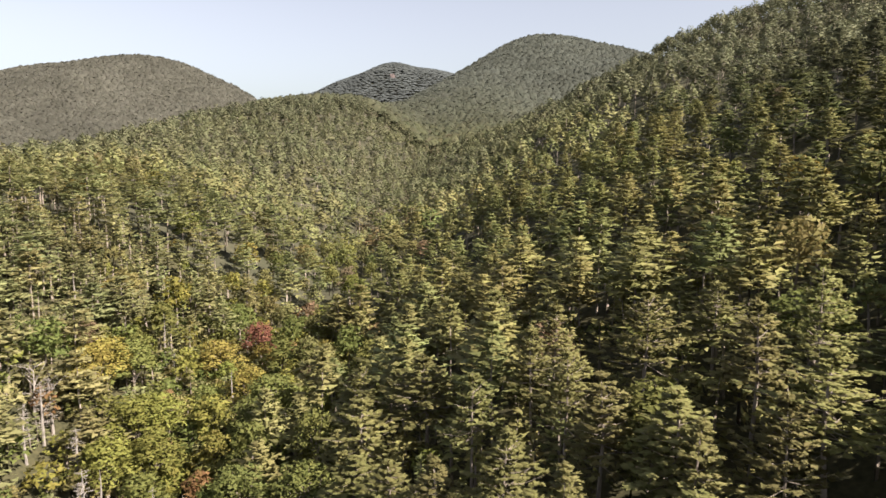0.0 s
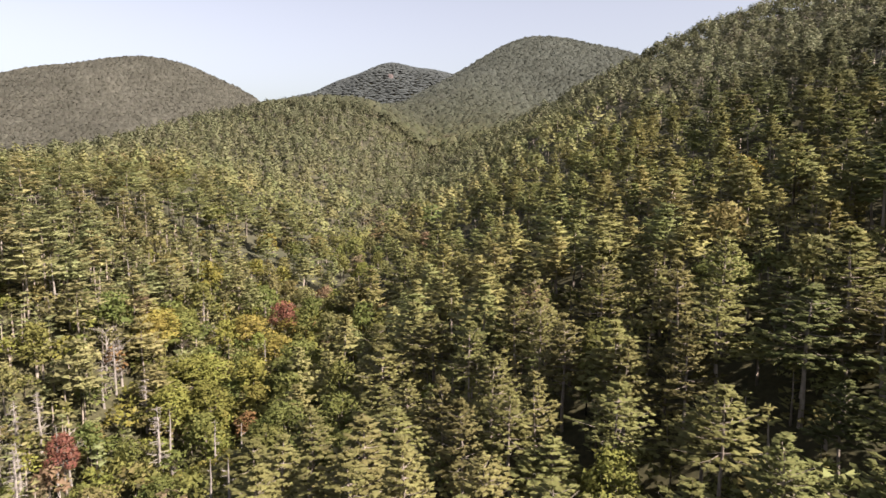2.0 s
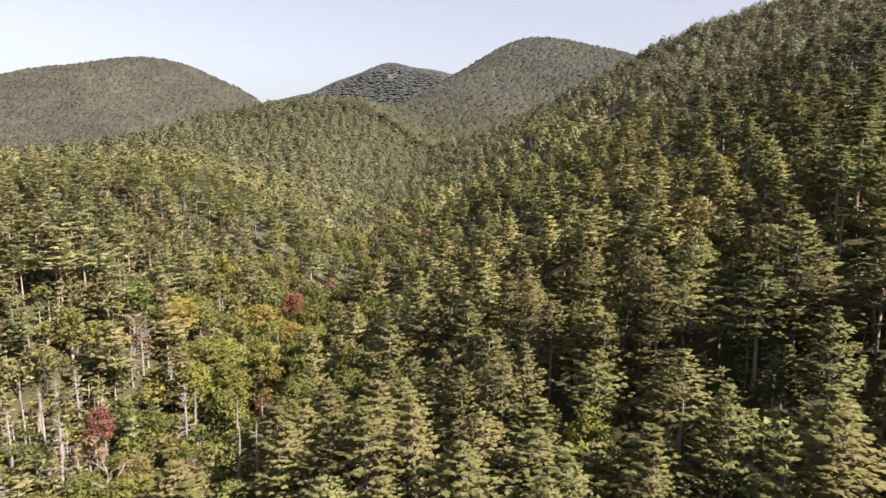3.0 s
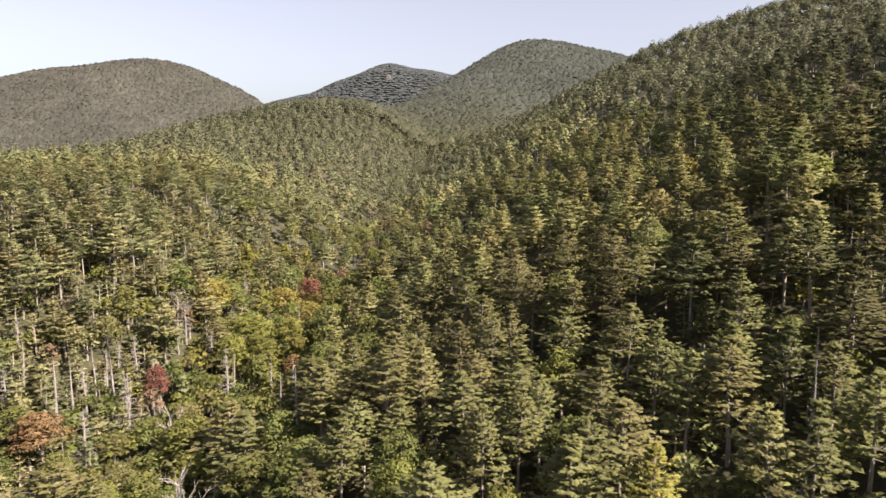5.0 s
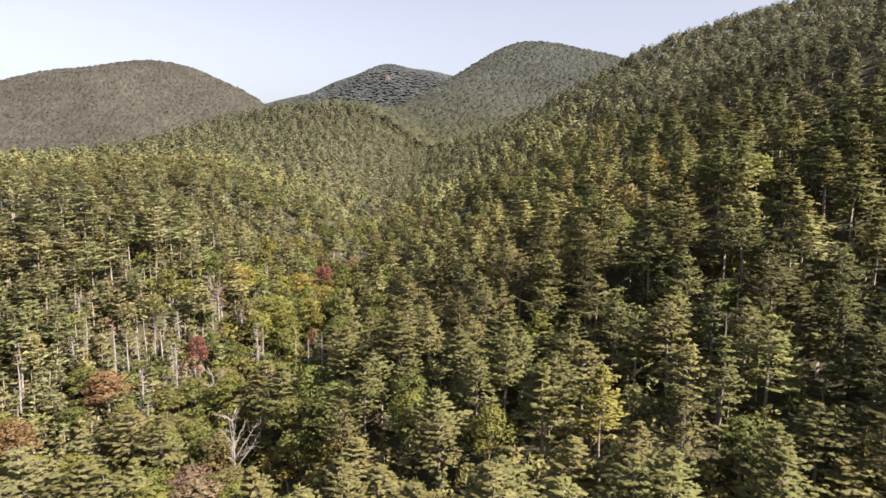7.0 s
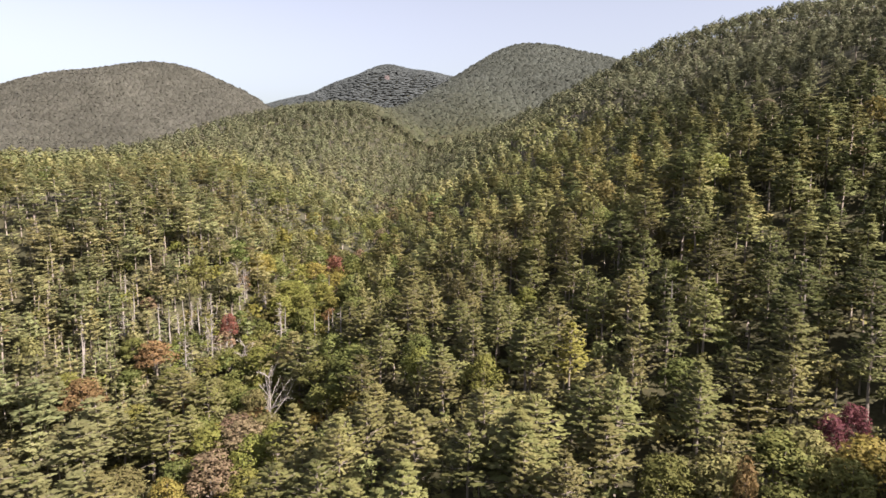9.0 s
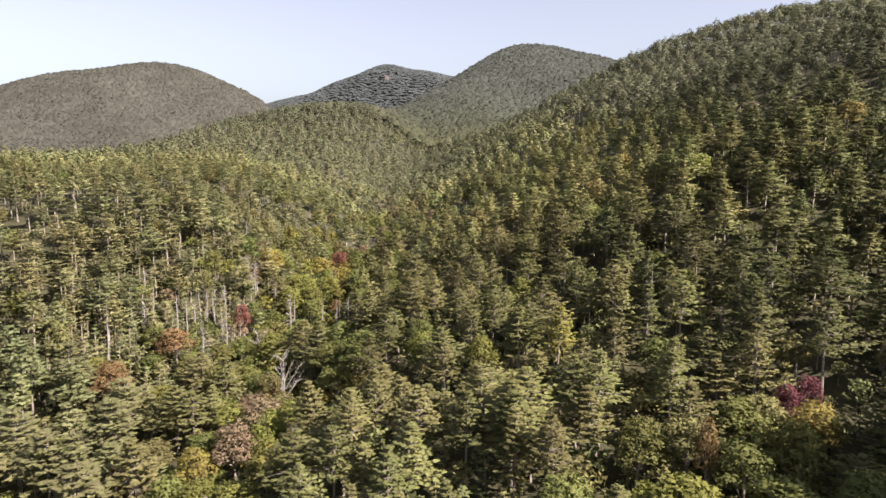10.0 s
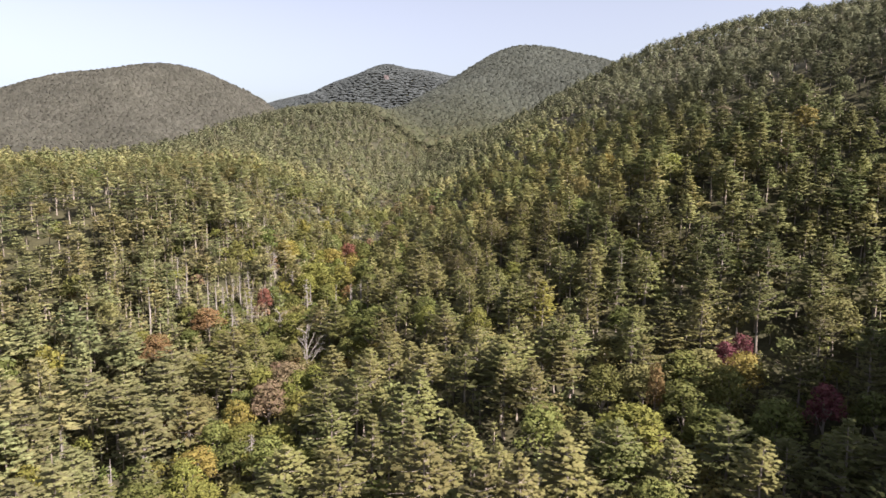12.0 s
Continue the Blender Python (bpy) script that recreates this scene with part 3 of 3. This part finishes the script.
plant("pine", -25.5, -17.5, 22.0, 3.6)
plant("pine", 22.3, -51.2, 22.0, 3.2)
plant("pine", -15.3, 93.4, 22.0, 2.4)
plant("pine", -4.9, -50.8, 22.0, 4.1)
plant("pine", -20.2, 61.7, 21.9, 2.9)
plant("pine", -17.9, -46.9, 22.0, 3.6)
plant("pine", 4.2, 102.0, 22.0, 2.7)
plant("pine", 51.3, 40.4, 21.9, 4.3)
plant("pine", -18.5, -7.3, 22.0, 3.0)
plant("pine", -67.3, -6.7, 21.9, 4.3)
plant("pine", -28.8, -41.5, 21.9, 3.8)
plant("pine", -14.7, -2.4, 22.0, 2.7)
plant("pine", -64.5, -41.7, 21.8, 4.7)
plant("pine", -61.7, 38.6, 21.7, 3.9)
plant("pine", 57.8, 7.2, 21.7, 3.8)
plant("pine", -11.2, 47.7, 21.9, 3.7)
plant("pine", 11.4, 7.7, 21.8, 3.3)
plant("pine", -12.7, 79.3, 21.9, 2.9)
plant("pine", 43.7, 54.1, 22.0, 3.9)
plant("pine", -69.3, 9.9, 21.8, 5.4)
plant("pine", -80.1, -25.5, 21.8, 4.6)
plant("pine", -41.3, 54.8, 21.9, 4.0)
plant("pine", 8.2, -20.6, 21.9, 4.4)
plant("pine", -55.6, 16.8, 21.9, 5.2)
plant("pine", -27.9, 61.5, 21.9, 5.7)
plant("pine", -62.3, -16.9, 22.0, 4.9)
plant("pine", -71.8, 20.6, 21.9, 5.4)
plant("pine", 4.5, 138.8, 21.9, 3.5)
plant("pine", 74.9, -3.7, 21.7, 3.3)
plant("pine", -72.4, -7.9, 21.9, 4.7)
plant("pine", -89.5, 29.3, 21.9, 5.0)
plant("pine", -73.1, 139.9, 21.8, 4.2)
plant("pine", -57.6, -6.3, 21.9, 6.0)
plant("pine", 65.6, 0.2, 21.8, 5.0)
plant("pine", -81.6, -1.8, 21.8, 5.7)
plant("pine", -28.1, 4.5, 22.0, 3.3)
plant("pine", -34.7, 44.0, 22.0, 3.9)
plant("pine", -60.9, 20.0, 21.9, 5.9)
plant("pine", -32.1, 167.4, 22.0, 4.8)
plant("pine", -3.8, 170.4, 22.0, 4.6)
plant("pine", -17.5, 171.6, 21.9, 5.8)
plant("snag", 43.9, 23.8, 17.0, 0.0)
plant("snag", -68.2, 98.1, 16.9, 0.0)
plant("snag", -61.7, -30.8, 16.9, 0.0)
plant("snag", -35.9, 80.1, 17.0, 0.0)
plant("snag", -75.6, 79.1, 17.0, 0.0)
plant("snag", -41.9, 84.7, 17.0, 0.0)
plant("snag", -74.3, -23.7, 17.0, 0.0)
plant("snag", -59.2, -23.2, 16.9, 0.0)
plant("snag", -51.9, 89.8, 16.9, 0.0)
plant("snag", -45.5, 126.9, 16.9, 0.0)
plant("snag", -87.8, 64.4, 16.8, 0.0)
plant("snag", -80.1, 134.0, 17.0, 0.0)
plant("snag", -79.9, 67.4, 16.7, 0.0)
plant("snag", -60.0, 133.9, 16.9, 0.0)
plant("snag", -87.8, 70.2, 16.9, 0.0)
plant("snag", -78.4, 70.5, 16.7, 0.0)
plant("snag", -68.2, 105.4, 16.8, 0.0)
plant("snag", -76.5, 75.7, 16.8, 0.0)
plant("snag", -65.7, 142.3, 16.8, 0.0)
plant("snag", -93.4, 77.7, 16.6, 0.0)
plant("snag", -84.4, 111.4, 16.7, 0.0)
plant("snag", -90.2, 48.8, 16.9, 0.0)
plant("snag", -70.3, 76.1, 16.8, 0.0)
plant("snag", -65.9, 79.1, 16.9, 0.0)
plant("forked", -71.2, 105.7, 14.5, 0.0)
plant("forked", -65.4, 81.6, 14.2, 0.0)
plant("forked", -56.5, 65.5, 17.5, 0.0)
plant("brush", -60.2, 98.2, 14.9, 0.0)
plant("brush", -68.0, 102.5, 14.8, 0.0)
plant("brush", -73.9, 81.4, 14.8, 0.0)
plant("brush", -40.0, -19.2, 14.9, 0.0)
plant("brush", -76.5, 71.7, 14.9, 0.0)
plant("brush", -72.1, 84.7, 14.9, 0.0)
plant("brown", -41.0, 16.5, 17.5, 3.6)
plant("crimson", 53.6, -17.5, 14.0, 1.6)
plant("crimson", 50.4, -18.1, 13.5, 1.8)
plant("crimson", 58.3, -38.5, 17.4, 2.2)
plant("green", -19.3, 77.1, 17.3, 3.1)
plant("green", 25.6, -27.0, 17.2, 2.8)
plant("green", -29.9, 83.8, 17.4, 3.1)
plant("green", -21.6, 93.7, 17.4, 2.4)
plant("green", -22.5, 27.6, 17.4, 4.7)
plant("green", 39.8, -40.5, 17.2, 3.7)
plant("green", 13.4, -39.2, 17.4, 3.4)
plant("green", -35.7, 109.3, 17.5, 4.3)
plant("green", 40.8, -23.4, 17.3, 3.9)
plant("green", -36.6, 122.4, 17.4, 4.0)
plant("green", -64.8, 125.4, 17.2, 4.4)
plant("green", -21.8, 31.6, 17.4, 3.6)
plant("green", -29.6, 34.0, 17.4, 5.4)
plant("lime", 4.1, 7.3, 17.3, 2.5)
plant("lime", 15.2, 42.3, 17.3, 2.5)
plant("lime", -54.9, 97.6, 17.3, 3.5)
plant("lime", -49.1, 100.3, 17.5, 3.5)
plant("lime", 28.4, -40.3, 17.5, 4.1)
plant("lime", -56.2, 109.4, 17.3, 4.6)
plant("lime", -48.0, 16.5, 17.4, 3.5)
plant("lime", -51.5, 61.3, 17.3, 3.8)
plant("lime", -54.2, 112.5, 17.3, 4.8)
plant("olive", 31.7, -27.4, 17.3, 2.8)
plant("olive", 44.5, -23.4, 17.3, 3.6)
plant("olive", 71.7, -15.1, 17.2, 3.7)
plant("orange", 33.9, -30.4, 19.5, 1.2)
plant("orange", -75.6, 54.9, 17.2, 3.6)
plant("orange", -81.3, 32.2, 17.3, 3.7)
plant("red", -65.0, 79.5, 16.0, 1.9)
plant("red", -49.0, 156.0, 18.5, 3.0)
plant("yellow", 50.6, -25.4, 17.2, 3.0)
plant("yellow", -67.2, 116.8, 17.5, 3.1)
plant("yellow", -43.4, 130.1, 17.4, 3.2)
plant("yellow", -54.0, 142.1, 17.4, 4.4)
plant("yellow", -47.9, -3.0, 17.5, 2.7)
plant("yellow", -67.4, 121.5, 17.5, 4.3)
plant("pine", 58.5, -12.0, 23.0, 2.9)
plant("pine", 64.6, -23.0, 21.5, 2.8)
plant("pine", 76.3, -0.9, 22.0, 3.0)
plant("pine", 47.5, -12.5, 21.5, 2.7)
plant("green", 49.4, -41.3, 18.0, 3.0)
plant("pine", 33.2, -24.6, 21.5, 2.6)
plant("green", 46.2, -30.5, 18.5, 2.8)
plant("green", 37.5, -33.5, 17.5, 3.0)
plant("green", 23.4, -49.8, 19.0, 3.2)
plant("pine", 18.6, -15.5, 21.5, 2.7)
plant("pine", 8.1, -27.0, 20.5, 2.6)
plant("pine", -9.5, -32.5, 22.5, 2.8)
plant("pine", -17.4, -13.2, 22.5, 2.6)
plant("pine", -22.4, -29.3, 21.5, 2.8)
plant("pine", -53.6, 20.6, 21.0, 2.8)
plant("pine", -55.5, 35.5, 22.5, 2.8)
plant("gold", 18.6, 3.7, 21.5, 2.6)
plant("pole", 37.0, 11.0, 22.5, 0.0)
plant("pole", 59.0, 9.0, 20.5, 0.0)
plant("pole", -33.0, 59.0, 22.5, 0.0)
plant("pole", -29.0, 55.5, 22.5, 0.0)
plant("forked", -40.5, 31.8, 24.5, 0.0)
plant("brush", -52.5, 86.3, 20.0, 0.0)
plant("brush", -67.0, 70.5, 19.0, 0.0)
plant("brush", -69.2, 58.2, 18.0, 0.0)
plant("pole", -91.5, 51.5, 19.0, 0.0)
plant("pole", -71.3, 73.2, 19.5, 0.0)
plant("pole", -80.0, 67.5, 19.0, 0.0)

pine_kinds = [pine_shape(i, radius=4.8 * (0.85 + 0.05 * i), bare=0.43 + 0.035 * (i % 4), whorls=9 + i % 3, tufts=13) for i in range(8)]
tier_kinds = [pine_shape(30 + i, whorls=8 + i % 2, arms=5, tufts=12, needles=7, size=0.72, bare=0.50, flat=0.9, core=40) for i in range(5)]
broad_kinds = [broadleaf_shape(20 + i) for i in range(5)]
snag_kinds = [snag_shape(50 + i, arms=10 + 3 * i, reach=1.3 + 0.25 * i) for i in range(4)]
brush_kinds = [snag_shape(56 + i, height=15, arms=70, reach=2.3) for i in range(2)]
forked_kinds = [snag_shape(58 + i, height=11, arms=18, reach=3.6, forked=True) for i in range(2)]
LABELS = {"pine": "tall green white pine with tiers of branches on a slope", "snag": "tall bare dead pine trunk with broken grey stubs",
          "pole": "tall bare dead pine trunk with broken grey stubs", "gold": "yellowing white pine with tiers of branches",
          "brush": "grey dead pine with many bare twigs", "forked": "pale bare dead broadleaf tree with forked limbs"}
WORDS = {"green": "rounded green broadleaf tree among the pines", "lime": "yellow-green broadleaf tree in the valley bottom", "yellow": "golden yellow autumn broadleaf tree",
         "orange": "orange-brown autumn broadleaf tree at the wood's edge", "brown": "dull brown broadleaf tree losing its leaves", "red": "bright red autumn maple among green trees",
         "crimson": "dark crimson autumn maple under the pines", "olive": "olive green broadleaf tree on the slope"}
shared = {}


def tree(kind, x, y, height, radius):
    """One tree of its own: an Empty at its foot with its wood and its crown."""
    if kind in ("pine", "gold"):
        tiered = x < -62
        shapes, mats, size, name = (tier_kinds if tiered else pine_kinds), (mat_bark, mat_gold if kind == "gold" else mat_pale if tiered else mat_shaded if x > 45 + 12 * math.sin(7 * y) else mat_pine), (21.0, 4.2), "pine_tree"
    elif kind in LEAF:
        shapes, mats, size, name = broad_kinds, (mat_bark, mat_leaf[kind]), (17.0, 3.8), "broadleaf_tree"
    else:
        shapes = {"snag": snag_kinds, "pole": snag_kinds, "brush": brush_kinds, "forked": forked_kinds}[kind]
        mats, name = (mat_dead, None), "dead_tree"
        size = ({"snag": 17.0, "pole": 17.0, "brush": 15.0, "forked": 13.0}[kind], 0)
    i = int(rng.integers(len(shapes)))
    s = radius / size[1] if size[1] else min(height / size[0], 1.2)
    root = new(name)
    root.matrix_basis = pose(x, y, float(ground_z(x, y)) - 0.15, 0, 0, float(rng.uniform(0, 360)))
    root.scale = (s, s, height / size[0] * TREE / 21)
    tagged(root, LABELS.get(kind) or WORDS[kind], "tree", "trees of the near wood")
    for part_name, piece, m in zip(("trunk", "crown"), shapes[i], mats):
        if piece is None:
            continue
        key = (id(shapes), part_name, i, m.name)
        if key not in shared:
            shared[key] = mesh_of(part_name, *piece, materials=[m])
        ob = new(part_name, shared[key])
        ob.parent = root
    return root


for k, (kind, x, y, height, radius) in enumerate(PLACED):
    if kind == "snag" and k % 3 == 1:
        kind, height = "brush", height * 0.8
    tree(kind, x, y, height, min(max(radius * 1.5, 3.8 if kind in ("pine", "gold") else 2.0), 5.8))

# ---- the rest of the woods: near, middle, far ----
NEAR_Y, MID_Y, FAR_Y = 78.0, 255.0, 730.0
x, y = scatter(-420, 420, -142, MID_Y, 6.3)
px_, py_ = np.array([p[1] for p in PLACED]), np.array([p[2] for p in PLACED])
thin = np.array([2.2 if p[0] in ("snag", "pole", "brush", "forked") else 4.8 for p in PLACED])
dx, dy = x[:, None] - px_, y[:, None] - py_
free = np.all(np.hypot(dx, dy) > thin, 1)
down, aside = 0.45 * dx - 0.89 * dy, np.abs(0.89 * dx + 0.45 * dy)   # open ground on the lower side of the dead trees
free &= ~np.any((thin < 3) & (down > 0) & (down < 5) & (aside < 2.0), 1)
keep = inside(x, y) & free & ~(opening(x, y) & (rng.random(len(x)) < 0.35))
x, y = x[keep], y[keep]
hero = opening(x, y) | (y < NEAR_Y) & (y > -80) & (x > -30 - 44 * rise(70, 30, y) * rise(-70, -45, y)) & (x < 40 + 36 * rise(60, 10, y) * rise(-85, -50, y))
share = broadleaf_share(x, y)
for i in np.where(hero)[0]:
    low = bool(opening(x[i], y[i]))
    kind = HUES[rng.choice(len(HUES), p=SHARES)] if rng.random() < share[i] or low else "pine"
    if x[i] > 25 and kind not in ("pine", "green", "olive"):
        kind = "green"
    tree(kind, x[i], y[i], (17.0 if kind != "pine" else 20.0) * rng.uniform(0.72, 1.1) * (0.72 if low else 1), rng.uniform(3.7, 5.4) * (0.8 if low else 0.95))
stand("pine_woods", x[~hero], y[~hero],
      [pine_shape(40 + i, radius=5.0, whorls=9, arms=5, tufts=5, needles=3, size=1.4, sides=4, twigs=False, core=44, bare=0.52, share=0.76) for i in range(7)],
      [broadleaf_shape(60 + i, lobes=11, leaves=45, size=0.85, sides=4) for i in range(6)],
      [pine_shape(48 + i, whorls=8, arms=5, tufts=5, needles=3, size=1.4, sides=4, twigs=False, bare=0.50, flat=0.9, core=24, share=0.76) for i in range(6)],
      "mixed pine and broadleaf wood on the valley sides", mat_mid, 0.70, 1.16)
ux, uy = scatter(-300, 300, -98, 175, 3.7)
keep = inside(ux, uy) & ((uy < 120) | (ux < 0)) & (np.abs(ux) < 130)
ux, uy = ux[keep], uy[keep]
shrubs = [broadleaf_shape(140 + i, height=9.0, radius=2.8, lobes=7, leaves=20, size=0.85, sides=3) for i in range(4)]
young = [pine_shape(150 + i, height=11.0, radius=2.6, bare=0.15, whorls=6, arms=4, tufts=3, needles=1, size=1.3, core=10, sides=3, twigs=False) for i in range(4)]
near_dead = scatter(-112, -28, 28, 195, 3.3)
ux, uy = np.concatenate([ux, near_dead[0]]), np.concatenate([uy, near_dead[1]])
stand("understorey", ux, uy, young + shrubs, shrubs, young, "young pines and shrubs filling the gaps under the tall trees", mat_mid, 0.6, 1.2)
x, y = scatter(-500, 430, MID_Y, FAR_Y, 6.9)
keep = inside(x, y) & (x > -330 + 0.2 * (y - 210))
x, y = x[keep], y[keep]
hill_pines = [puff_shape(80 + i, 21.0, 5.0, 0.56, 130, 1.5, 0.80, 0.72, 0.15) for i in range(8)]
stand("hillside_woods", x, y, hill_pines, [puff_shape(90 + i, 19.0, 4.9, 0.54, 120, 1.5, 0.42, 0.76, 0.2) for i in range(6)],
      [puff_shape(96 + i, 21.0, 4.8, 0.46, 135, 1.6, 0.75, 0.72, 0.4) for i in range(6)],
      "pine wood on the ridges farther up the valley", mat_hill, 0.75, 1.18)
x, y = lattice(-240, 240, -280, 90, 7.2)
keep = ~inside(x, y)
x, y = x[keep], y[keep]
stand("outer_woods", x, y, [puff_shape(160 + i, 21.0, 5.0, 0.5, 60, 2.2, 0.8, 0.76, 0.15) for i in range(5)], [puff_shape(170 + i, 19.0, 4.9, 0.5, 60, 2.2, 0.45, 0.76, 0.2) for i in range(4)],
      [puff_shape(180 + i, 21.0, 4.8, 0.5, 60, 2.2, 0.7, 0.76, 0.4) for i in range(4)], "mixed wood going on round the near valley", mat_hill, 0.75, 1.18)
x, y = lattice(-1250, 470, FAR_Y - 15, 1520, 7.6)
keep = inside(x, y) & ((y < 1320) | ((x < -330) & (y < 1380)) | ((x > -330) & (x < -30) & (y < 1500)))
x, y = x[keep], y[keep]
far_pines = [dome_shape(100 + i, 22.0, 6.4, 0.50, 6) for i in range(10)]
far_broad = [dome_shape(110 + i, 20.8, 7.2, 0.52, 6) for i in range(10)]
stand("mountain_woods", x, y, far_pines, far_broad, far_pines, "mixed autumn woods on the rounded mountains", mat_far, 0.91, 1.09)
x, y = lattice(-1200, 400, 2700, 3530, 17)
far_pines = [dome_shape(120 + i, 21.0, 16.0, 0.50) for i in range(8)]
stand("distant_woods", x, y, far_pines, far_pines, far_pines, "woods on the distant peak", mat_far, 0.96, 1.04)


# ---- the bare rock face under the distant summit ----
def rock_face(cx, cy, wide, tall):
    r = np.random.default_rng(5)
    a, b = np.meshgrid(np.linspace(-1, 1, 13), np.linspace(-1, 1, 11))
    edge = np.clip(1 - (a ** 2 + b ** 2), -0.5, 1)
    px = cx + a * wide / 2 + r.normal(0, 1.5, a.shape)
    py = cy + b * tall
    pz = ground_z(px, py) + 27 * np.clip(edge + 0.25, -0.6, 0.85) + r.normal(0, 1.6, a.shape)
    v = np.stack([px.ravel(), py.ravel(), pz.ravel()], 1)
    k = (np.arange(10)[:, None] * 13 + np.arange(12)[None]).ravel()
    ob = new("rock_face", mesh_of("rock_face", v, np.stack([k, k + 1, k + 14, k + 13], 1), materials=[mat_rock]))
    return tagged(ob, "bare pinkish rock face on the distant wooded peak", "rock")


rock_face(-357, 3288, 32, 20)
